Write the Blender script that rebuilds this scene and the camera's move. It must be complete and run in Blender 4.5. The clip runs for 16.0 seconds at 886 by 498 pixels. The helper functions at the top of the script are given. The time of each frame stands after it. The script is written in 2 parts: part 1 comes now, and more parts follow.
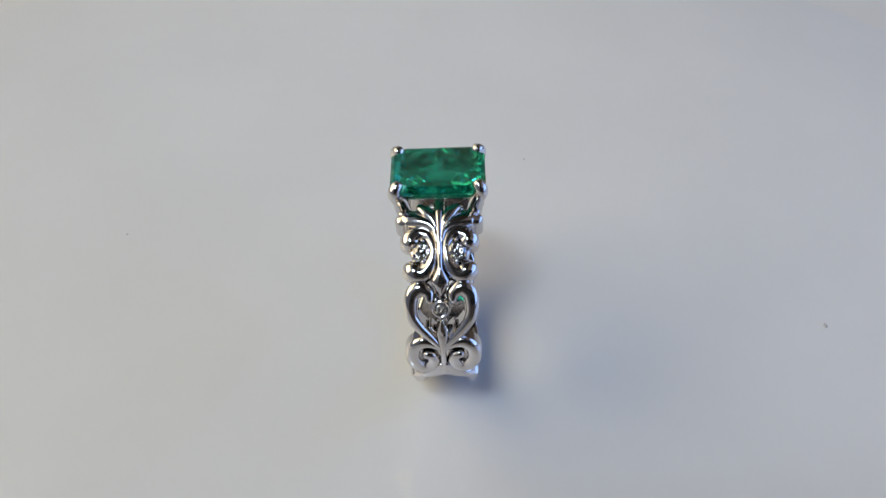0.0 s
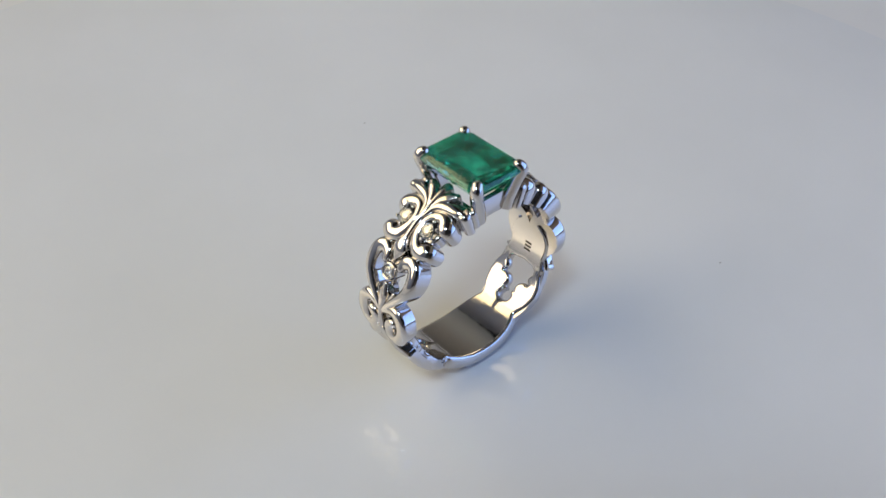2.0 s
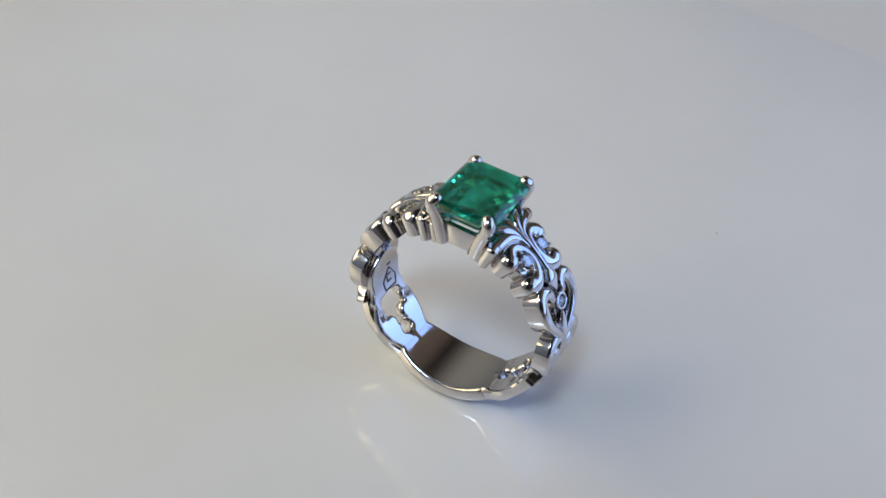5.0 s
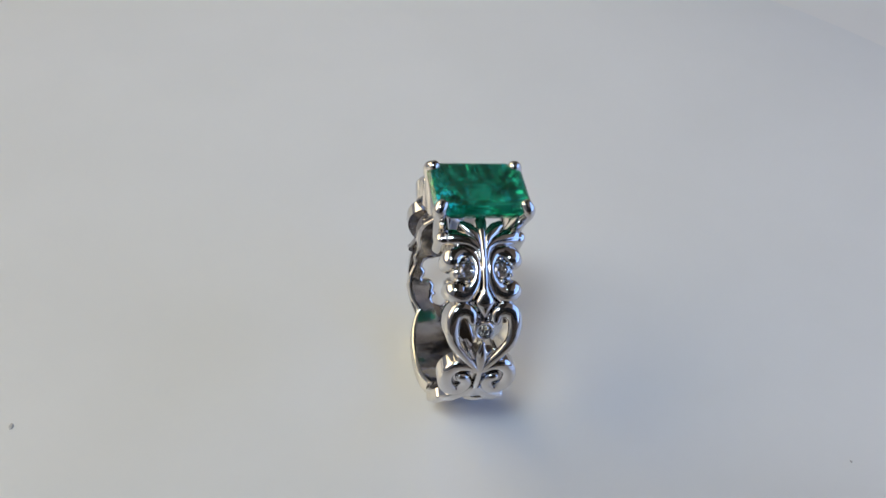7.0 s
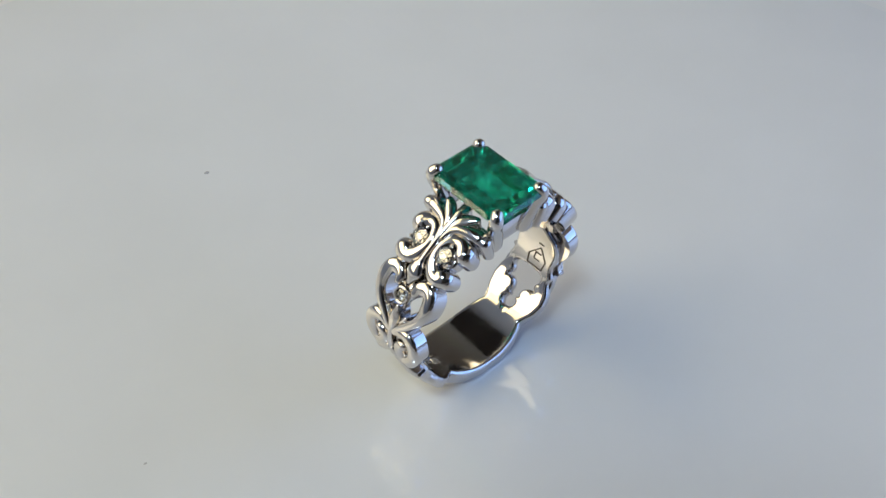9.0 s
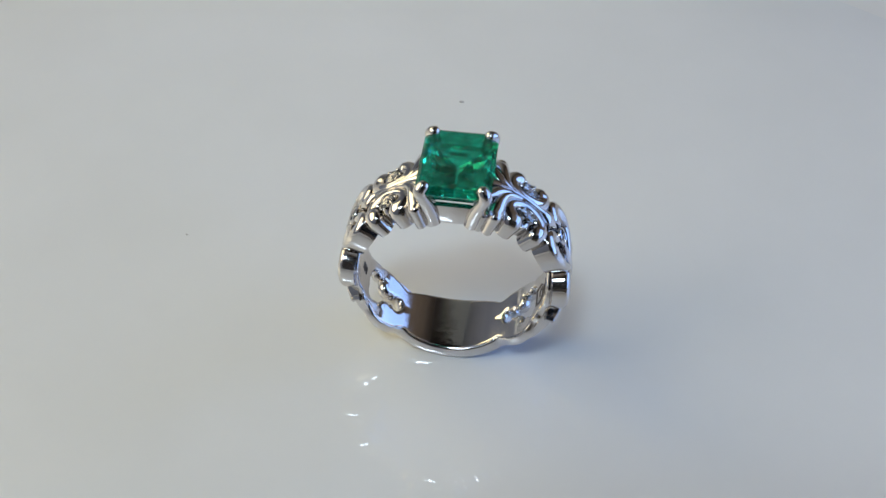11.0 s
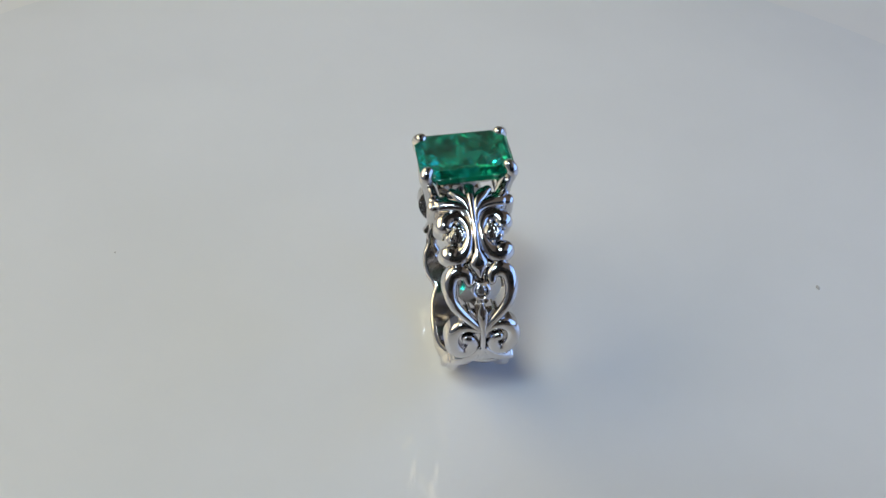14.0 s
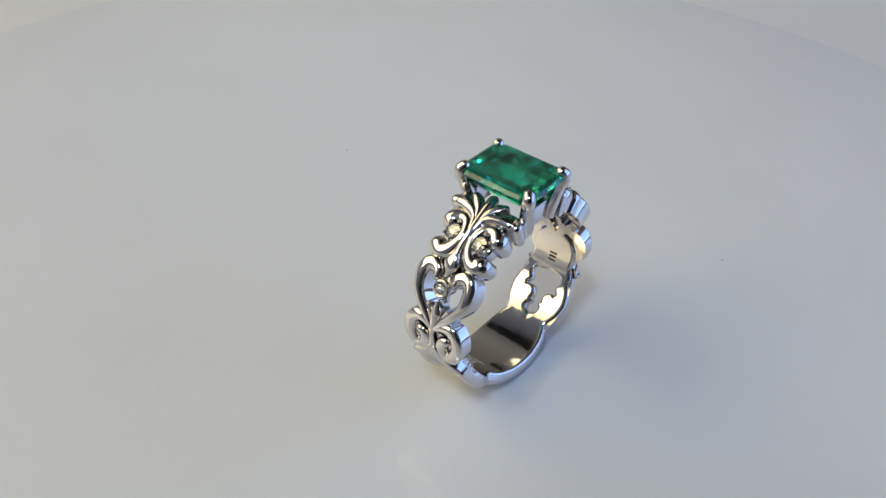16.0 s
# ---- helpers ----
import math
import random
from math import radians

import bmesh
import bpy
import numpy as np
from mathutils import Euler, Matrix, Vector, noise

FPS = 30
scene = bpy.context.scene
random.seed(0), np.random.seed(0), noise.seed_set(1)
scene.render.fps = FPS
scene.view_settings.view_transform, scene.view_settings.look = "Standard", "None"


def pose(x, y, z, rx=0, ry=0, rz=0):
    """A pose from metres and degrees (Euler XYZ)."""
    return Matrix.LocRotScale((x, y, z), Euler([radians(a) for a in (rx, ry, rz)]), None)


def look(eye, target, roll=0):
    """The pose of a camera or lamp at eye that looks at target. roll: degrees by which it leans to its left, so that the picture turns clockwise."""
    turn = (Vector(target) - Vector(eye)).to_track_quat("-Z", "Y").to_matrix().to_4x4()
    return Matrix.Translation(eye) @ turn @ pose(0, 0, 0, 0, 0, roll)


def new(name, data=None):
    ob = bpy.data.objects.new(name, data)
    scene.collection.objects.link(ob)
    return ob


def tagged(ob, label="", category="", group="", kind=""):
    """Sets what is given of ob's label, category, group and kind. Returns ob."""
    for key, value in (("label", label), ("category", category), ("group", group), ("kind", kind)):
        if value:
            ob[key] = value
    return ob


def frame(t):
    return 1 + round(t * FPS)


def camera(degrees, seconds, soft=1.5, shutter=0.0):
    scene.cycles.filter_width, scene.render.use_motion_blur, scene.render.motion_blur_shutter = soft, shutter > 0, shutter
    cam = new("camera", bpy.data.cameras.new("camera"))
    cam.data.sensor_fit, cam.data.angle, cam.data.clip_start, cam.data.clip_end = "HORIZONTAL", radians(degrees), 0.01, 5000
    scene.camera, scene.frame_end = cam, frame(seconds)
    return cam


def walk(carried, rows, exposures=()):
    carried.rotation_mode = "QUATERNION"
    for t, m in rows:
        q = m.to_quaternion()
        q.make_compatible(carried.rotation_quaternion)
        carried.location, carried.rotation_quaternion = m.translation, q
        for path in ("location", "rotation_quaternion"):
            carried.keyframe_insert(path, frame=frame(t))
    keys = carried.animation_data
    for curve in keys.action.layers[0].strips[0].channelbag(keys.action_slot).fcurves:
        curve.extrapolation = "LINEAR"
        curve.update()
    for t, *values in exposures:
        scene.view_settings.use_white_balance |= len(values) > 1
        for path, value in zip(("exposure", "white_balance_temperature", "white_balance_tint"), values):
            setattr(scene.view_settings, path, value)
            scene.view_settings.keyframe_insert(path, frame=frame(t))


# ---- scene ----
import collections

MM = 0.001
cam = camera(47.16, 16.0, soft=1.5)

PATH = [  # seconds, place in millimetres, turn in degrees
    (0.0, (2.14, -66.69, 79.79), (46.00, -1.33, 3.71)),
    (0.5, (2.13, -66.79, 80.19), (45.68, -1.46, 3.80)),
    (1.0, (1.86, -67.84, 79.46), (46.43, -1.95, 3.93)),
    (1.5, (1.22, -68.90, 78.91), (46.92, -2.23, 4.36)),
    (2.0, (1.37, -68.89, 78.85), (46.75, -2.16, 4.11)),
    (2.5, (1.05, -68.84, 78.63), (46.52, -2.18, 4.21)),
    (3.0, (0.58, -68.84, 78.96), (46.47, -2.70, 4.73)),
    (3.5, (0.73, -68.76, 78.95), (46.84, -3.21, 4.55)),
    (4.0, (0.91, -68.40, 78.89), (47.24, -3.80, 4.11)),
    (4.5, (0.77, -68.27, 78.67), (47.33, -3.61, 3.80)),
    (7.0, (-0.53, -68.26, 76.88), (46.89, -3.77, 3.68)),
    (7.5, (-0.25, -68.86, 76.78), (46.37, -2.63, 4.02)),
    (8.0, (-0.69, -69.30, 76.88), (46.51, -1.58, 5.28)),
    (8.5, (-0.31, -68.69, 76.48), (46.67, -1.38, 5.19)),
    (9.0, (-0.37, -68.43, 76.69), (46.55, -1.72, 4.93)),
    (9.5, (-0.82, -68.12, 76.83), (46.69, -1.50, 4.88)),
    (10.0, (-0.62, -68.51, 77.15), (46.69, -1.80, 4.49)),
    (12.5, (-0.80, -69.76, 75.81), (46.75, -2.62, 4.77)),
    (13.0, (-0.59, -69.82, 75.96), (47.23, -2.63, 4.66)),
    (13.5, (-0.53, -69.93, 76.01), (47.66, -2.50, 4.47)),
    (14.0, (-0.76, -70.21, 76.29), (47.98, -2.78, 4.37)),
    (14.5, (-1.24, -70.60, 76.64), (48.21, -3.20, 4.83)),
    (15.0, (-1.96, -70.62, 76.51), (48.41, -3.58, 5.43)),
    (15.5, (-2.33, -70.65, 76.32), (48.65, -3.63, 5.21)),
    (16.0, (-2.59, -70.74, 75.86), (49.25, -3.69, 5.26)),
]
TURN = [  # seconds, degrees of the turntable
    (0.00, 93.62), (0.50, 81.56), (1.00, 69.55), (1.50, 57.59), (2.00, 45.64), (2.50, 33.72), (3.00, 21.77), (3.50, 9.81),
    (4.00, -2.20), (4.50, -14.42), (5.10, -29.12), (5.75, -45.25), (6.40, -61.75), (7.00, -77.47), (7.50, -90.82), (8.00, -104.55),
    (8.50, -118.20), (9.00, -131.52), (9.50, -144.53), (10.00, -157.36), (10.60, -172.74), (11.25, -189.33), (11.90, -205.82), (12.50, -220.92),
    (13.00, -233.44), (13.50, -245.74), (14.00, -257.84), (14.50, -269.81), (15.00, -281.59), (15.50, -293.16), (16.00, -304.67),
]


def in_metres(x, y, z):
    return (x * MM, y * MM, z * MM)


CAMERA_ROWS = [(t, pose(*in_metres(*p), *r)) for t, p, r in PATH]
walk(cam, CAMERA_ROWS, exposures=((0.0, -0.03, 6170, 17), (4.5, -0.02, 6170, 17), (7.0, 0.01, 6150, 16), (7.5, 0.06, 6130, 15), (8.0, 0.14, 6110, 14), (8.5, 0.04, 6090, 13), (9.5, 0.0, 6080, 13), (12.5, 0.0, 6080, 13), (14.5, -0.02, 6100, 13), (16.0, -0.06, 6160, 15)))

# ---- light ----
world = bpy.data.worlds.new("daylight")
scene.world = world
world.use_nodes = True
sky = world.node_tree.nodes.new("ShaderNodeTexSky")
sky.sky_type, sky.sun_disc = "NISHITA", False
sky.sun_elevation, sky.sun_rotation = radians(35), radians(250)
backdrop_node = world.node_tree.nodes["Background"]
world.node_tree.links.new(sky.outputs[0], backdrop_node.inputs[0])
backdrop_node.inputs[1].default_value = 0.1


def area_lamp(name, eye, target, w, h, watts, colour):
    data = bpy.data.lights.new(name, "AREA")
    data.shape, data.size, data.size_y, data.energy, data.color = "RECTANGLE", w, h, watts, colour
    ob = new(name, data)
    ob.matrix_world = look(eye, target)
    return ob


area_lamp("ceiling_lamp_light", (-0.36, -0.80, 1.70), (0, 0, 0), 0.40, 0.46, 13.9, (0.71, 0.89, 1.0))
area_lamp("window_light_west", (-0.56, 0.06, 0.48), (0.0, 0.06, 0.42), 0.86, 0.58, 4.5, (1.0, 0.83, 0.38))
area_lamp("window_light_east", (0.56, 0.02, 0.28), (0.0, 0.02, 0.24), 0.94, 0.44, 2.5, (0.30, 0.50, 1.0))


# ---- materials ----
def material(name, colour, rough=0.5, metal=0.0, **more):
    m = bpy.data.materials.new(name)
    m.use_nodes = True
    b = m.node_tree.nodes["Principled BSDF"]
    b.inputs["Base Color"].default_value = (*colour, 1)
    b.inputs["Roughness"].default_value = rough
    b.inputs["Metallic"].default_value = metal
    for key, value in more.items():
        b.inputs[key.replace("_", " ")].default_value = value
    return m


def mottle(m, size, low, high, detail=4.0, socket="Base Color", shape=(0.35, 0.65)):
    """Varies a socket by noise of that size in metres, between two values or colours."""
    tree = m.node_tree
    b = tree.nodes["Principled BSDF"]
    where = tree.nodes.new("ShaderNodeTexCoord")
    n = tree.nodes.new("ShaderNodeTexNoise")
    n.inputs["Scale"].default_value, n.inputs["Detail"].default_value = 1.0 / size, detail
    tree.links.new(where.outputs["Object"], n.inputs["Vector"])
    if isinstance(low, tuple):
        ramp = tree.nodes.new("ShaderNodeValToRGB")
        ramp.color_ramp.elements[0].position, ramp.color_ramp.elements[1].position = shape
        ramp.color_ramp.elements[0].color, ramp.color_ramp.elements[1].color = (*low, 1), (*high, 1)
        tree.links.new(n.outputs["Fac"], ramp.inputs[0])
        tree.links.new(ramp.outputs[0], b.inputs[socket])
    else:
        ramp = tree.nodes.new("ShaderNodeMapRange")
        ramp.inputs["From Min"].default_value, ramp.inputs["From Max"].default_value = shape
        ramp.inputs["To Min"].default_value, ramp.inputs["To Max"].default_value = low, high
        tree.links.new(n.outputs["Fac"], ramp.inputs["Value"])
        tree.links.new(ramp.outputs[0], b.inputs[socket])
    return m


def relief(m, size, strength, distance, stretch=(1, 1, 1)):
    tree = m.node_tree
    where = tree.nodes.new("ShaderNodeTexCoord")
    scale = tree.nodes.new("ShaderNodeMapping")
    scale.inputs["Scale"].default_value = stretch
    n = tree.nodes.new("ShaderNodeTexNoise")
    n.inputs["Scale"].default_value, n.inputs["Detail"].default_value = 1.0 / size, 3.0
    bump = tree.nodes.new("ShaderNodeBump")
    bump.inputs["Strength"].default_value, bump.inputs["Distance"].default_value = strength, distance
    tree.links.new(where.outputs["Object"], scale.inputs["Vector"])
    tree.links.new(scale.outputs[0], n.inputs["Vector"])
    tree.links.new(n.outputs["Fac"], bump.inputs["Height"])
    tree.links.new(bump.outputs[0], tree.nodes["Principled BSDF"].inputs["Normal"])
    return m


GOLD = material("white_gold", (0.64, 0.61, 0.595), 0.09, 1.0)
mottle(GOLD, 0.0016, 0.06, 0.14, socket="Roughness")
relief(GOLD, 0.0011, 0.25, 0.00003)
STAMP = material("stamped_groove", (0.10, 0.09, 0.08), 0.5, 0.6)
GREEN = material("emerald", (0.02, 0.42, 0.26), 0.06, 0.0, IOR=1.58, Transmission_Weight=0.86)
mottle(GREEN, 0.0012, (0.003, 0.19, 0.115), (0.02, 0.54, 0.34), 7.0, shape=(0.34, 0.60))
CLEAR = material("diamond", (0.98, 0.98, 0.98), 0.0, 0.0, IOR=2.4, Transmission_Weight=1.0)
PLATE = material("white_gloss_lacquer", (0.74, 0.74, 0.73), 0.34, 0.0, IOR=1.5, Coat_Weight=1.0, Coat_IOR=1.62, Coat_Roughness=0.006)
mottle(PLATE, 0.02, (0.725, 0.725, 0.715), (0.75, 0.75, 0.742), 5.0)
mottle(GREEN, 0.0009, 0.68, 0.94, 5.0, "Transmission Weight", (0.35, 0.6))
PHONE = mottle(material("black_phone_glass", (0.02, 0.02, 0.022), 0.25), 0.01, 0.2, 0.35, socket="Roughness")
DUST = material("grey_dust", (0.46, 0.44, 0.42), 0.9)
CLOTH = mottle(material("white_table_paint", (0.68, 0.665, 0.64), 0.4), 0.05, (0.66, 0.645, 0.62), (0.70, 0.685, 0.66))
WALL = mottle(material("wall_paint", (0.75, 0.73, 0.69), 0.8), 0.3, (0.71, 0.69, 0.65), (0.78, 0.76, 0.72))
TIMBER = mottle(material("ceiling_timber", (0.05, 0.038, 0.032), 0.6), 0.3, (0.04, 0.03, 0.026), (0.06, 0.045, 0.038))
# Colour ramp along X paints in the dimmer reflection at the plate's far right.
REFLECTION_FALLOFF = material("painted_reflection_falloff", (0.70, 0.64, 0.52), 0.8)
falloff_ramp = REFLECTION_FALLOFF.node_tree.nodes.new("ShaderNodeValToRGB")
falloff_ramp.color_ramp.interpolation = "EASE"
falloff_ramp.color_ramp.elements[0].position, falloff_ramp.color_ramp.elements[1].position = 0.30, 0.95
falloff_ramp.color_ramp.elements[0].color, falloff_ramp.color_ramp.elements[1].color = (0.78, 0.72, 0.59, 1), (0.13, 0.105, 0.09, 1)
spot = REFLECTION_FALLOFF.node_tree.nodes.new("ShaderNodeTexCoord")
split = REFLECTION_FALLOFF.node_tree.nodes.new("ShaderNodeSeparateXYZ")
REFLECTION_FALLOFF.node_tree.links.new(spot.outputs["Generated"], split.inputs[0])
REFLECTION_FALLOFF.node_tree.links.new(split.outputs[0], falloff_ramp.inputs[0])
REFLECTION_FALLOFF.node_tree.links.new(falloff_ramp.outputs[0], REFLECTION_FALLOFF.node_tree.nodes["Principled BSDF"].inputs["Base Color"])
TAUPE = mottle(material("taupe_paint", (0.24, 0.19, 0.165), 0.7), 0.3, (0.20, 0.16, 0.14), (0.28, 0.22, 0.19))
BOARD = mottle(material("oak_floor", (0.3, 0.2, 0.12), 0.45), 0.12, (0.22, 0.14, 0.08), (0.36, 0.25, 0.15))


# ---- mesh helpers ----
def finish(bm, name, mat, sharp=38, scale=MM):
    bmesh.ops.remove_doubles(bm, verts=bm.verts, dist=1e-5)
    bmesh.ops.recalc_face_normals(bm, faces=bm.faces)
    for f in bm.faces:
        f.smooth = sharp > 0
    for e in bm.edges:
        e.smooth = len(e.link_faces) == 2 and e.calc_face_angle(0) < radians(sharp)
    bmesh.ops.scale(bm, vec=(scale,) * 3, verts=bm.verts)
    me = bpy.data.meshes.new(name)
    bm.to_mesh(me)
    bm.free()
    me.materials.append(mat)
    return me


def part(name, bm, mat, parent, label="", sharp=38, scale=MM):
    """Links a mesh as one object under a thing or part."""
    ob = new(name, finish(bm, name, mat, sharp, scale))
    ob.parent = parent
    return tagged(ob, label)


def across(ob):
    """The same part on the opposite shoulder."""
    other = ob.copy()
    scene.collection.objects.link(other)
    other.matrix_basis = pose(0, 0, 0, 0, 0, 180) @ ob.matrix_basis
    return other


def box(bm, x0, x1, y0, y1, z0, z1, bevel=0.0):
    made = bmesh.ops.create_cube(bm, size=1)["verts"]
    for v in made:
        v.co = Vector((x0 + (v.co.x + 0.5) * (x1 - x0), y0 + (v.co.y + 0.5) * (y1 - y0), z0 + (v.co.z + 0.5) * (z1 - z0)))
    if bevel:
        edges = list({e for v in made for e in v.link_edges})
        bmesh.ops.bevel(bm, geom=edges, offset=bevel, segments=2, affect="EDGES", profile=0.5)
    return bm


def skin(bm, loops, close_start=True, close_end=True):
    """A tube through loops of points of equal count."""
    rows = [[bm.verts.new(p) for p in loop] for loop in loops]
    n = len(rows[0])
    for a, b in zip(rows, rows[1:]):
        for i in range(n):
            j = (i + 1) % n
            bm.faces.new((a[i], a[j], b[j], b[i]))
    if close_start:
        bm.faces.new(rows[0][::-1])
    if close_end:
        bm.faces.new(rows[-1])
    return bm


def curve_through(points, steps=7):
    """Catmull-Rom through rows of numbers."""
    pts = [Vector(p) for p in points]
    pts = [pts[0] * 2 - pts[1]] + pts + [pts[-1] * 2 - pts[-2]]
    out = []
    for a, b, c, d in zip(pts, pts[1:], pts[2:], pts[3:]):
        for k in range(steps):
            t = k / steps
            out.append(0.5 * ((2 * b) + (c - a) * t + (2 * a - 5 * b + 4 * c - d) * t * t + (3 * b - a - 3 * c + d) * t ** 3))
    out.append(pts[-2])
    return out


# ---- the ring: places on it are an angle from the top, a distance across the band and a radius ----
R_IN, R_OUT = 8.75, 10.8


def on_ring(s, y, r):
    a = s / R_OUT
    return Vector((-r * math.sin(a), y, r * math.cos(a)))


DOME = ((-1, 1.0), (-0.97, 0.76), (-0.88, 0.525), (-0.7, 0.286), (-0.4, 0.083), (0, 0), (0.4, 0.083), (0.7, 0.286), (0.88, 0.525), (0.97, 0.76), (1, 1.0))


def scroll(points, mirror=1, r_in=R_IN, r_out=R_OUT, dome=0.55, start_round=True, end_round=True, steps=7):
    """A raised scroll along points of (degrees from the top, millimetres across, half width[, extra height]):
    straight sides down to the bore, a domed top, rounded ends."""
    flat = [Vector((radians(p[0]) * R_OUT, p[1] * mirror, p[2], p[3] if len(p) > 3 else 0.0)) for p in points]
    path = curve_through(flat, steps)
    rows = []
    for i, p in enumerate(path):
        a, b = path[max(i - 1, 0)], path[min(i + 1, len(path) - 1)]
        t = Vector((b[0] - a[0], b[1] - a[1]))
        t = t.normalized() if t.length > 1e-9 else Vector((1, 0))
        rows.append((Vector((p[0], p[1])), t, max(p[2], 0.03), p[3], 1.0))
    caps = (80, 60, 40, 20)
    first, last = rows[0], rows[-1]
    if start_round:
        rows = [(first[0] - first[1] * first[2] * math.sin(radians(c)), first[1], first[2] * math.cos(radians(c)), first[3], math.cos(radians(c))) for c in caps] + rows
    if end_round:
        rows += [(last[0] + last[1] * last[2] * math.sin(radians(c)), last[1], last[2] * math.cos(radians(c)), last[3], math.cos(radians(c))) for c in caps[::-1]]
    loops = []
    for p, t, w, lift, k in rows:
        n = Vector((-t.y, t.x))
        d = min(dome, w * 1.0 / max(k, 0.2))
        top = r_out + lift - d * (1 - k)
        loop = []
        for f, drop in DOME:
            q = p + n * (w * f)
            loop.append(on_ring(q.x, q.y, top - d * k * drop))
        a, b = p + n * w, p - n * w
        loop += [on_ring(a.x, a.y, r_in), on_ring(b.x, b.y, r_in)]
        loops.append(loop)
    return skin(bmesh.new(), loops)


def band(a0, a1, width, r_in, r_out, n=24, edge=0.25):
    """A curved plate round the bore; width gives the half width at each share of the way."""
    loops = []
    for i in range(n + 1):
        s = i / n
        a = radians(a0 + (a1 - a0) * s) * R_OUT
        w = width(s)
        e = min(edge, w * 0.4)
        loops.append([on_ring(a, -w, r_in), on_ring(a, w, r_in), on_ring(a, w, r_out - e), on_ring(a, w - e * 0.4, r_out - e * 0.3),
                      on_ring(a, w - e, r_out), on_ring(a, -w + e, r_out), on_ring(a, -w + e * 0.4, r_out - e * 0.3), on_ring(a, -w, r_out - e)])
    return skin(bmesh.new(), loops)


BAND_EDGE = ((79, 0.45), (83, 1.2), (88, 2.1), (94, 2.5), (100, 2.55), (106, 2.36), (110, 2.48), (113, 2.75), (117, 2.5), (124, 2.85), (132, 3.0), (140, 2.75), (145, 2.35),
             (148.5, 2.15), (152, 2.45), (160, 2.78), (170, 2.97), (180, 3.0))


def pierced(a, y):
    """Above zero inside the openings of the band: a clover with a keyhole stem."""
    u, v = radians(a) * R_IN, abs(y)

    def blob(at, off, ru, rv):
        return (1 - math.hypot((u - radians(at) * R_IN) / ru, (v - off) / rv)) * min(ru, rv)

    hole = max(blob(125, 0, 1.75, 1.75), blob(119, 0.95, 0.7, 0.75), blob(135, 0, 1.5, 0.38), blob(141, 0, 0.55, 0.72))
    hole = min(hole, -blob(133, 1.35, 0.85, 0.85), -blob(123.5, 2.05, 0.6, 0.62))
    return hole


def pierced_band(step=0.8, n=56):
    """The lower half of the ring as one bowed plate with softened rims and openings through it."""
    spread = [math.sin(math.pi * (k / n - 0.5)) * 0.6 + (2 * k / n - 1) * 0.4 for k in range(n + 1)]
    angles = [79 + step * k for k in range(int(202 / step) + 1)]
    knots, widths = zip(*BAND_EDGE)

    def fold(a):
        return min(a, 360 - a)

    place = []
    for a in angles:
        w = float(np.mean([np.interp(fold(a + d), knots, widths) for d in (-1, 0, 1)]))
        lower = float(np.interp(fold(a), (112, 125), (0, 1)))
        place.append([[a, w * v * (1 + lower * (0.12 if v > 0 else 0.08))] for v in spread])
    keep = {}
    for i in range(len(angles) - 1):
        for k in range(n):
            a, y = (place[i][k][0] + place[i + 1][k][0]) / 2, (place[i][k][1] + place[i + 1][k + 1][1]) / 2
            keep[i, k] = pierced(fold(a), y) < 0
    for i in range(1, len(angles) - 1):
        for k in range(1, n):
            around = [keep[i - di, k - dk] for di in (0, 1) for dk in (0, 1)]
            if any(around) and not all(around):
                a, y = place[i][k]
                for turn in range(3):
                    f = pierced(fold(a), y)
                    ga = (pierced(fold(a + 0.2), y) - f) / (radians(0.2) * R_IN)
                    gy = (pierced(fold(a), y + 0.03) - f) / 0.03
                    g = max(ga * ga + gy * gy, 0.2)
                    a, y = a - math.degrees(max(-0.12, min(0.12, f * ga / g)) / R_IN), y - max(-0.12, min(0.12, f * gy / g))
                place[i][k] = [a, y]
    bm = bmesh.new()
    inner, outer = {}, {}
    for i, row in enumerate(place):
        low, high = row[0][1], row[-1][1]
        for k, (a, y) in enumerate(row):
            gap = min(high - y, y - low, max(0.0, -pierced(fold(a), y)) * 1.2)
            soft = max(0.0, 1 - gap / 0.42)
            drop = 0.26 * (1 - math.sqrt(max(0.0, 1 - soft * soft)))
            top = float(np.interp(fold(a), (84, 112, 150), (9.5, 9.7, 10.2)))
            inner[i, k] = bm.verts.new(on_ring(radians(a) * R_OUT, y, R_IN + drop))
            outer[i, k] = bm.verts.new(on_ring(radians(a) * R_OUT, y, top - drop * 1.2))
    sides = collections.Counter()
    for (i, k), kept in keep.items():
        if kept:
            loop = ((i, k), (i + 1, k), (i + 1, k + 1), (i, k + 1))
            bm.faces.new([inner[p] for p in loop])
            bm.faces.new([outer[p] for p in loop[::-1]])
            for p, q in zip(loop, loop[1:] + loop[:1]):
                sides[p, q] += 1
    for p, q in list(sides):
        if not sides[q, p]:
            bm.faces.new((inner[q], inner[p], outer[p], outer[q]))
    bmesh.ops.delete(bm, geom=[v for v in bm.verts if not v.link_faces], context="VERTS")
    return bm


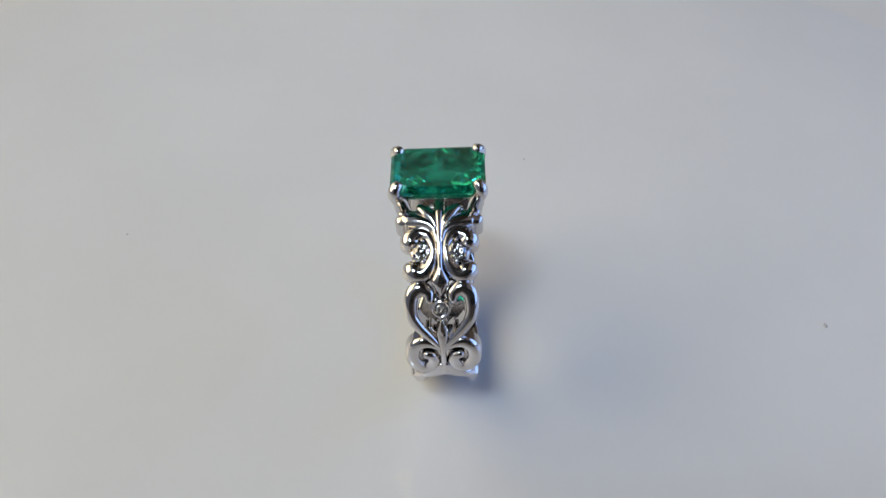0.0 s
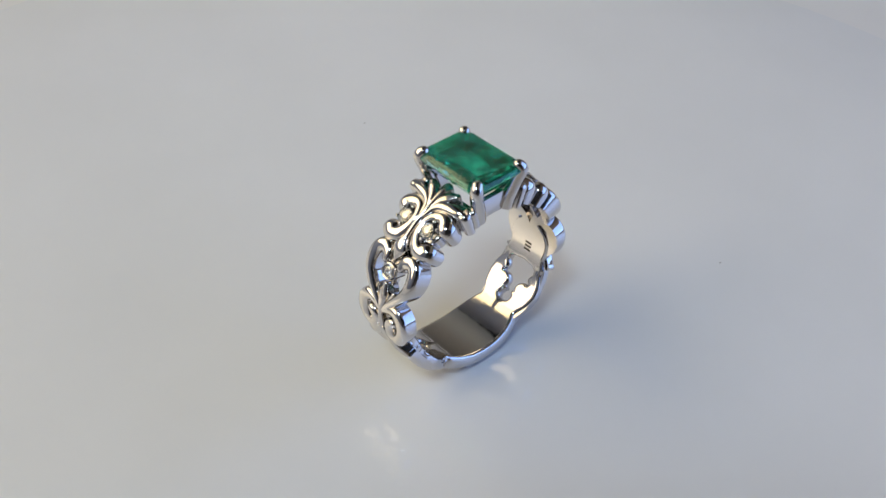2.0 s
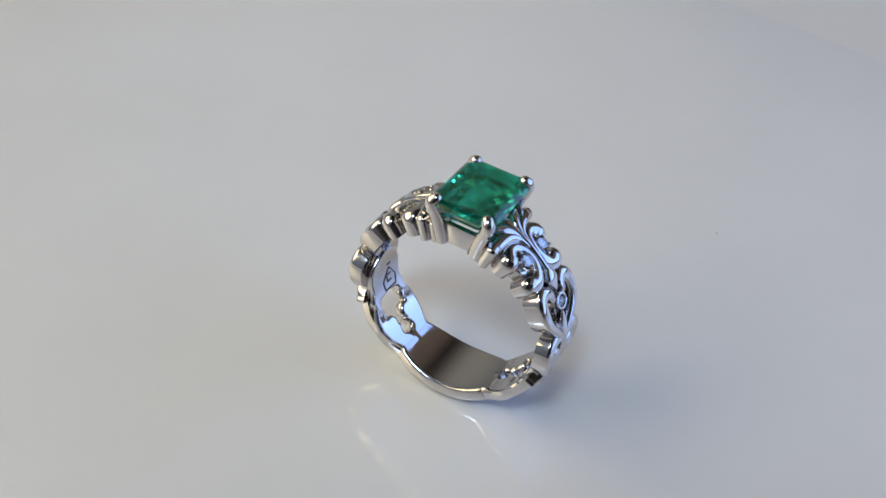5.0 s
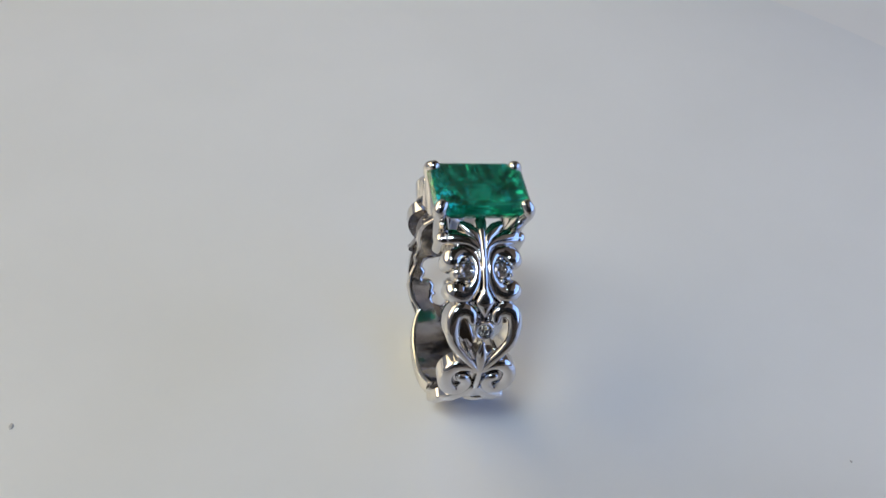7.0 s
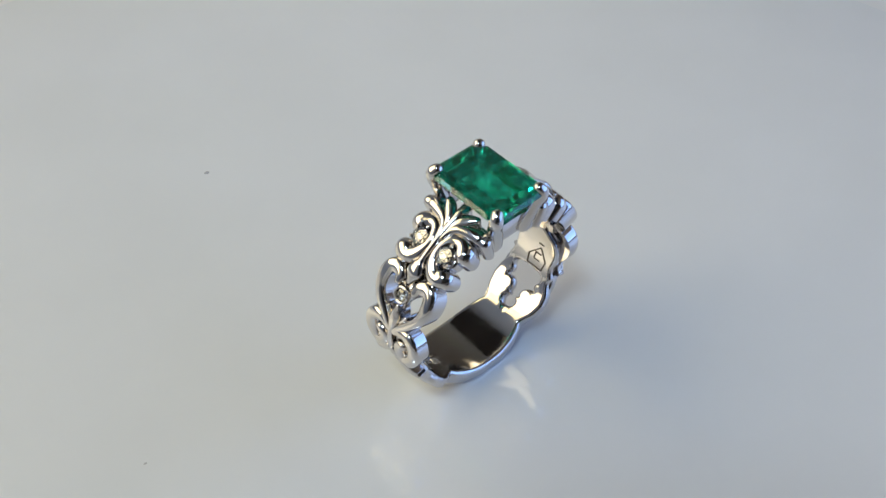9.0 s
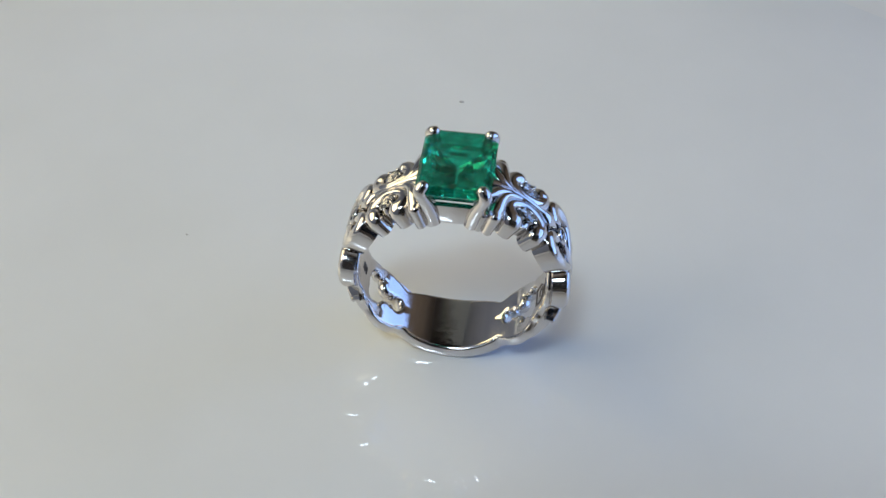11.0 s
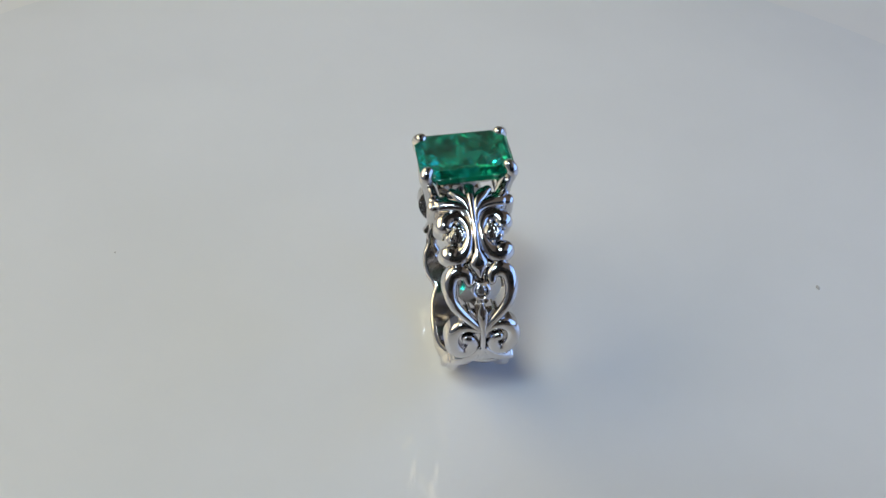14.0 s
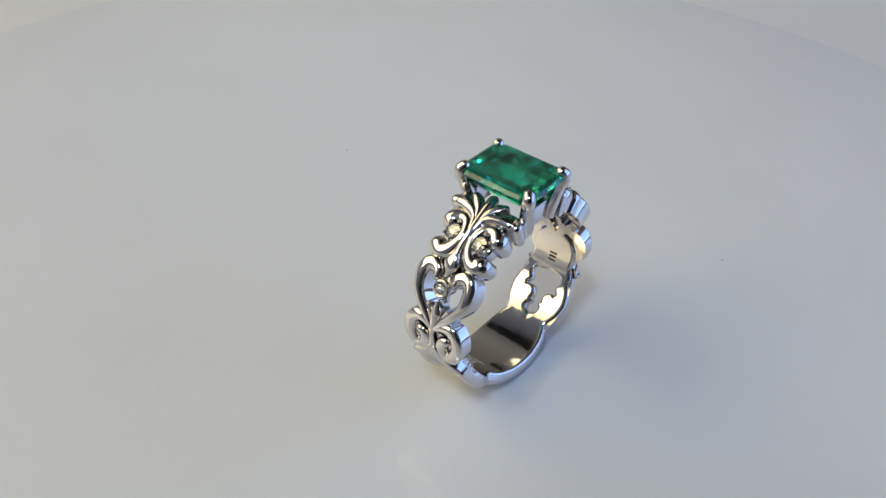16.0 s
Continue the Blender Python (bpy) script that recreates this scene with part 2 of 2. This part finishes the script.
def groove(a0, y0, a1, y1, w, n=6):
    """A thin dark line stamped into the bore."""
    p, q = Vector((radians(a0) * R_OUT, y0)), Vector((radians(a1) * R_OUT, y1))
    t = (q - p).normalized()
    side = Vector((-t.y, t.x)) * w
    loops = []
    for i in range(n + 1):
        c = p + (q - p) * (i / n)
        a, b = c + side, c - side
        loops.append([on_ring(a.x, a.y, R_IN - 0.045), on_ring(b.x, b.y, R_IN - 0.045), on_ring(b.x, b.y, R_IN + 0.2), on_ring(a.x, a.y, R_IN + 0.2)])
    return skin(bmesh.new(), loops)


def brilliant(bm, at, up, r):
    """A small round brilliant, table towards up."""
    m = Matrix.Translation(at) @ up.to_track_quat("Z", "Y").to_matrix().to_4x4()
    loops = []
    for rad, z, turn in ((0.02, -0.86, 0), (0.52, -0.42, 22.5), (1.0, -0.05, 0), (1.0, 0.03, 0), (0.80, 0.24, 22.5), (0.50, 0.40, 0)):
        loops.append([m @ Vector((r * rad * math.cos(radians(turn + 45 * k)), r * rad * math.sin(radians(turn + 45 * k)), r * z)) for k in range(8)])
    return skin(bm, loops)


def octagon(hx, hy, c, z):
    return [Vector(p) for p in ((hx, -hy + c, z), (hx, hy - c, z), (hx - c, hy, z), (-hx + c, hy, z), (-hx, hy - c, z), (-hx, -hy + c, z), (-hx + c, -hy, z), (hx - c, -hy, z))]


def prong(sx, sy):
    """A claw: a post that leans out and a rounded tip bent over the stone."""
    line = curve_through([(1.62, 2.98, 8.3, 0.70), (1.9, 3.18, 9.6, 0.68), (2.36, 3.42, 11.0, 0.64), (2.70, 3.70, 11.95, 0.62), (2.70, 3.72, 12.40, 0.60), (2.40, 3.46, 12.78, 0.53)], 5)
    loops = []
    for i, p in enumerate(line):
        a, b = Vector(line[max(i - 1, 0)][:3]), Vector(line[min(i + 1, len(line) - 1)][:3])
        t = (b - a).normalized()
        u = t.cross(Vector((-1, 1, 0))).normalized()
        v = t.cross(u)
        loops.append([Vector((q.x * sx, q.y * sy, q.z)) for q in (Vector(p[:3]) + (u * math.cos(k * math.tau / 12) + v * math.sin(k * math.tau / 12)) * p[3] for k in range(12))])
    end = Vector(line[-1][:3])
    way = (end - Vector(line[-2][:3])).normalized()
    u = way.cross(Vector((-1, 1, 0))).normalized()
    v = way.cross(u)
    for c in (30, 60, 85):
        r = 0.51 * math.cos(radians(c))
        o = end + way * 0.36 * math.sin(radians(c))
        loops.append([Vector((q.x * sx, q.y * sy, q.z)) for q in (o + (u * math.cos(k * math.tau / 12) + v * math.sin(k * math.tau / 12)) * r for k in range(12))])
    return skin(bmesh.new(), loops)


def build_ring():
    ring = tagged(new("ring"), "white gold filigree ring with green emerald-cut stone standing upright", "ring")

    def both(ob):
        other = across(ob)
        for o in (ob, other):
            o.location.x -= 0.18 * MM
        for child in list(ob.children):
            twin = child.copy()
            scene.collection.objects.link(twin)
            twin.parent = other

    # pierced lower band with the raised rails outside it
    band_part = part("band", pierced_band(), GOLD, ring, "plain polished bowed band pierced with clover openings", sharp=50)
    band_part.location = (0.04 * MM, 0.08 * MM, -0.25 * MM)
    for m in (1, -1):
        both(part("side_rail", scroll([(98, 0.7, 0.24), (104, 1.5, 0.36), (110, 2.05, 0.46), (117, 2.34, 0.50), (126, 2.45, 0.55), (135, 2.33, 0.64), (143, 2.2, 0.62), (152, 1.7, 0.60)], m, r_in=9.3, r_out=10.4, dome=0.6), GOLD, ring))
        both(part("scroll", scroll([(152, 1.5, 0.7), (147, 1.6, 0.6), (142, 1.75, 0.7), (138.5, 1.7, 0.7)], m, r_in=9.3, r_out=9.98, dome=0.3), GOLD, ring))
        # lower scrolls under the heart
        both(part("scroll", scroll([(84.6, 0.3, 0.28), (82.4, 1.1, 0.5), (82.4, 1.95, 0.66), (86.5, 2.65, 0.64), (93.5, 2.7, 0.66), (99.5, 2.1, 0.72), (99.6, 1.3, 0.70), (95.0, 0.92, 0.62), (91.0, 1.08, 0.52), (89.9, 1.45, 0.48)], m, r_in=9.2, dome=0.48), GOLD, ring))
        both(part("leaf", scroll([(97, 0.25, 0.25), (103, 0.95, 0.5), (107.5, 1.85, 0.54, -0.05), (110.4, 2.45, 0.42, -0.2), (111.3, 2.75, 0.3, -0.3)], m, r_in=9.5, dome=0.4), GOLD, ring))
        # heart
        both(part("heart_side", scroll([(58.8, 1.0, 0.38), (55.4, 1.15, 0.62), (53.6, 1.82, 0.76), (56, 2.46, 0.68), (62, 2.66, 0.62), (68.5, 2.44, 0.54), (74.5, 1.75, 0.50), (80, 0.88, 0.42), (84.6, 0.22, 0.28)], m, dome=0.5), GOLD, ring))
        both(part("leaf", scroll([(73.4, 1.05, 0.16), (77.7, 0.68, 0.30), (82.8, 0.25, 0.2)], m, r_out=10.45, dome=0.25), GOLD, ring))
        both(part("link", scroll([(56.5, 0.5, 0.26), (59.5, 0.62, 0.26)], m, r_out=10.2, dome=0.2), GOLD, ring))
        # wings round the small diamonds
        both(part("scroll", scroll([(30.0, 2.52, 0.98), (28.2, 2.36, 1.0), (26.2, 1.78, 0.92), (27.4, 1.06, 0.72), (31.5, 0.64, 0.52), (36, 0.56, 0.46), (41, 0.78, 0.62), (45.2, 1.3, 0.88), (46.4, 1.92, 1.04), (45.0, 2.26, 1.08)], m, r_in=8.55, dome=1.05), GOLD, ring))
        both(part("leaf", scroll([(31.0, 0.2, 0.15, 0.1), (25.6, 0.42, 0.34, 0.2), (22.2, 1.0, 0.52, 0.32), (20.2, 1.95, 0.66, 0.3), (19.4, 2.8, 0.72, 0.15), (19.6, 3.2, 0.66, 0.0)], m, r_in=8.4, dome=0.5), GOLD, ring))
        both(part("leaf", scroll([(26, 0.22, 0.14, 0.15), (20.6, 0.55, 0.42, 0.4), (17.0, 1.05, 0.52, 0.5), (14.8, 1.6, 0.36, 0.5)], m, dome=0.3), GOLD, ring))
        both(part("lug", scroll([(14.8, 3.02, 0.52, -0.5), (13.8, 3.1, 0.52, -0.5)], m, r_in=8.3, dome=0.3), GOLD, ring))
        at = on_ring(radians(35.5) * R_OUT, 1.46 * m, 10.42)
        up = Vector((at.x, 0, at.z)).normalized()
        seat = part("seat", scroll([(35.3, 1.46, 1.14), (35.7, 1.46, 1.14)], m, r_out=10.2, dome=0.3), GOLD, ring, "diamond setting")
        part("diamond", brilliant(bmesh.new(), at + up * 0.16, up, 0.88), CLEAR, seat, "round brilliant-cut clear diamond", sharp=0)
        for k in range(6):
            a = math.tau * (k + 0.5) / 6
            b = bmesh.new()
            t, w = Vector((0, 1, 0)), up.cross(Vector((0, 1, 0)))
            o = at + up * 0.2 + (t * math.cos(a) + w * math.sin(a)) * 0.93
            bmesh.ops.create_icosphere(b, subdivisions=2, radius=0.17, matrix=Matrix.Translation(o))
            part("bead", b, GOLD, seat)
        both(seat)
    both(part("spine", scroll([(13.2, 0, 0.5, 0.5), (17.4, 0, 0.42, 0.45), (24.5, 0, 0.24, 0.28), (34.8, 0, 0.26, 0.16), (42.9, 0, 0.26, 0.1), (46.5, 0, 0.52, 0.18), (50.2, 0, 0.78, 0.18), (53.8, 0, 0.46, 0.02), (56, 0, 0.16, -0.1)], dome=0.36), GOLD, ring))
    both(part("web", band(15, 50, lambda s: 2.3 - 0.5 * abs(2 * s - 1), R_IN - 0.1, 10.0, 16), GOLD, ring))
    both(part("web", band(88, 113, lambda s: 2.5 - 0.3 * s, 9.2, 10.2, 14), GOLD, ring))
    both(part("bud", scroll([(69.8, 0, 0.2, -0.15), (73.6, 0, 0.46, -0.08), (77.2, 0, 0.54, 0.0), (80.8, 0, 0.42, 0.05), (85.9, 0, 0.26, 0.08), (94.1, 0, 0.28, 0.0), (101, 0, 0.36, -0.1), (107, 0, 0.34, -0.3), (111, 0, 0.2, -0.6)], r_in=9.1, dome=0.34), GOLD, ring))
    up = on_ring(radians(62.8) * R_OUT, 0, 1.0)
    both(part("bar", band(54, 71, lambda s: 0.32, 9.2, 10.0, 8), GOLD, ring))
    tube = bmesh.new()
    m4 = up.to_track_quat("Z", "Y").to_matrix().to_4x4()
    loops = [[m4 @ Vector((r * math.cos(k * math.tau / 24), r * math.sin(k * math.tau / 24), z)) for k in range(24)]
             for r, z in ((0.45, 9.0), (0.62, 9.0), (0.84, 10.3), (0.86, 10.65), (0.80, 10.79), (0.70, 10.84), (0.60, 10.79), (0.55, 10.55), (0.4, 9.9))]
    bezel = part("bezel", skin(tube, loops, True, True), GOLD, ring, "round bezel")
    part("diamond", brilliant(bmesh.new(), up * 10.62, up, 0.55), CLEAR, bezel, "tiny round clear diamond", sharp=0)
    both(bezel)
    # stamps inside the band: a shield outline with bars on one side, a small block on the other
    corners = [(111.5, -0.9), (111.5, 0.9), (105, 1.05), (96.5, 0.1), (105, -1.05)]
    for (a0, y0), (a1, y1) in zip(corners, corners[1:] + corners[:1]):
        o = part("stamp", groove(a0, y0 + 0.45, a1, y1 + 0.45, 0.075), STAMP, ring, "dark stamped line")
        o.location = band_part.location
    for a0, y0, a1, y1 in ((101.5, 0.1, 106.5, 0.1), (101.5, 0.1, 101.5, 0.8), (106.5, 0.1, 106.5, 0.8), (93.5, 0.2, 93.5, 0.8)):
        o = part("stamp", groove(a0, y0, a1, y1, 0.075), STAMP, ring, "dark stamped line")
        o.location = band_part.location
    for k in range(3):
        o = part("stamp", groove(100 + k * 2.6, -0.35, 100 + k * 2.6, 0.45, 0.12), STAMP, ring, "dark stamped line")
        o.matrix_basis = pose(*band_part.location, 0, 0, 180)

    # head
    for sx in (1, -1):
        for sy in (1, -1):
            part("prong", prong(sx, sy), GOLD, ring)
    for sy in (1, -1):
        part("gallery", box(bmesh.new(), -1.6, 1.6, sy * 2.95 - 0.3, sy * 2.95 + 0.3, 8.35, 10.35, 0.12), GOLD, ring)
    for sx in (1, -1):
        part("seat_bar", box(bmesh.new(), sx * 1.95 - 0.25, sx * 1.95 + 0.25, -2.9, 2.9, 8.4, 9.3, 0.12), GOLD, ring)
    gem = skin(bmesh.new(), [octagon(0.10, 1.1, 0.06, 9.25), octagon(1.3, 2.25, 0.42, 10.1), octagon(2.4, 3.35, 0.78, 11.15), octagon(3.2, 4.14, 1.06, 12.26),
                             octagon(3.24, 4.18, 1.07, 12.38), octagon(2.96, 3.90, 0.98, 12.66), octagon(2.64, 3.58, 0.88, 12.82)])
    part("emerald", gem, GREEN, ring, "green step-cut emerald with cloudy inclusions", sharp=0)
    return ring


# ---- setting ----
def structure(name, bm, mat, label="", scale=1.0):
    return tagged(new(name, finish(bm, name, mat, 30, scale)), label, kind="structure")


def build_room():
    # Unseen room, added so its wall and ceiling tones shape the metal's reflections.
    x0, x1, y0, y1, top = -0.58, 0.58, -2.0, 1.20, 1.75
    structure("floor", box(bmesh.new(), x0, x1, y0, y1, -0.80, -0.75), BOARD, "brown oak floor boards")
    structure("ceiling", box(bmesh.new(), x0 - 0.1, x1 + 0.1, y0 - 0.1, y1 + 0.1, top, top + 0.1), TIMBER, "unseen dark brown timber ceiling that darkens the metal's reflections")
    structure("wall_south", box(bmesh.new(), x0, x1, y0 - 0.1, y0, -0.8, top), TAUPE, "unseen taupe wall toning the metal's reflections")
    # Unseen wall; its painted gradient dims the gloss on the plate's far right.
    structure("wall_north", box(bmesh.new(), x0, x1, y1, y1 + 0.1, -0.8, top), REFLECTION_FALLOFF, "unseen wall with a painted cream-to-brown gradient dimming the plate's reflection")
    for name, a, b, near, far, sill, head in (("wall_west", x0 - 0.1, x0, -0.37, 0.49, 0.19, 0.77), ("wall_east", x1, x1 + 0.1, -0.45, 0.49, 0.06, 0.50)):
        bm = bmesh.new()
        box(bm, a, b, y0 - 0.1, near, -0.8, top)
        box(bm, a, b, far, y1 + 0.1, -0.8, top)
        box(bm, a, b, near, far, -0.8, sill)
        box(bm, a, b, near, far, head, top)
        structure(name, bm, *((WALL, "off-white painted wall with a window") if a < 0 else (TAUPE, "unseen taupe wall with a window, toning the metal's reflections")))


def build_table():
    table = tagged(new("table"), "plain white painted table under the turntable", "table")
    part("tabletop", box(bmesh.new(), -0.5, 0.5, -0.35, 0.45, -0.0316, -0.00106, 0.004), CLOTH, table, scale=1.0)
    for x in (-0.45, 0.45):
        for y in (-0.3, 0.4):
            part("leg", box(bmesh.new(), x - 0.025, x + 0.025, y - 0.025, y + 0.025, -0.75, -0.0316, 0.003), CLOTH, table, scale=1.0)


def build_turntable():
    plate = tagged(new("turntable"), "glossy white round turntable plate with a few dust specks", "turntable")
    bm = bmesh.new()
    loops = [[Vector((r * math.cos(k * math.tau / 128), r * math.sin(k * math.tau / 128), z)) for k in range(128)]
             for r, z in ((70, -0.7), (90, -0.7), (92.4, -0.66), (93, -0.60), (92.0, -0.53), (88, -0.39), (84, -0.25), (80, -0.13), (76, -0.05), (72, -0.008), (69, 0))]
    part("plate", skin(bm, loops), PLATE, plate, sharp=30)
    for x, y, r in ((5.6, -40.5, 0.26), (32.8, -9.8, 0.12), (17.8, 36.4, 0.12)):
        b = bmesh.new()
        bmesh.ops.create_icosphere(b, subdivisions=2, radius=1.0)
        for v in b.verts:
            k = 1 + 0.5 * noise.noise(v.co * 1.7 + Vector((x, y, 0)))
            v.co = Vector((x + v.co.x * r * k * 1.3, y + v.co.y * r * k * 0.8, max(0.0, v.co.z * r * 0.5 * k + 0.02)))
        part("speck", b, DUST, plate, "tiny grey dust speck")
    return plate


def build_phone():
    """The dark phone that films, unseen but for its image in the polished band; the slim stand behind the turntable's
    near rim is made up to hold it.
    """
    rig = tagged(new("phone_stand"), "unseen black smartphone on an added slim dark metal stand", "phone stand")
    held = pose(0, -0.0690, 0.0772, 47.3, -2.0, 4.1)

    def placed(bm):
        bmesh.ops.scale(bm, vec=(MM,) * 3, verts=bm.verts)
        bmesh.ops.transform(bm, matrix=held, verts=bm.verts)
        return bm

    part("phone", placed(box(bmesh.new(), -20, 128, -60, 14, 6, 14, 2.5)), PHONE, rig, "black glass smartphone", scale=1.0)
    lens = bmesh.new()
    skin(lens, [[Vector((r * math.cos(k * math.tau / 32), r * math.sin(k * math.tau / 32), z)) for k in range(32)] for r, z in ((8, 6.2), (8, 5.0), (7.4, 4.6), (5.5, 4.6), (5.0, 5.2), (0.2, 5.4))])
    part("camera_bump", placed(lens), PHONE, rig, scale=1.0)
    part("clamp", placed(box(bmesh.new(), 40, 68, -64, 18, 14.5, 20, 1.0)), PHONE, rig, scale=1.0)
    top = held @ Vector((0.054, -0.023, 0.0195))
    foot = Vector((top.x, top.y - 0.02, -0.00106))
    for name, loops in (("pole", [(foot, 0.005), (top + Vector((0, -0.02, 0)), 0.005), (top, 0.005)]), ("base", [(foot, 0.035), (foot + Vector((0, 0, 0.006)), 0.035), (foot + Vector((0, 0, 0.008)), 0.032)])):
        bm = skin(bmesh.new(), [[c + Vector((r * math.cos(k * math.tau / 32), r * math.sin(k * math.tau / 32), 0)) for k in range(32)] for c, r in loops])
        part(name, bm, PHONE, rig, scale=1.0)


build_room()
build_table()
build_phone()
turntable = build_turntable()
ring = build_ring()


def motions():
    seat = pose(0.002278, 0.000504, 0.010234, -3.739, 1.058, 0)
    walk(turntable, [(t, pose(0, 0, -0.00036, 0, 0, a)) for t, a in TURN])
    walk(ring, [(t, pose(0, 0, 0, 0, 0, a) @ seat) for t, a in TURN])


motions()
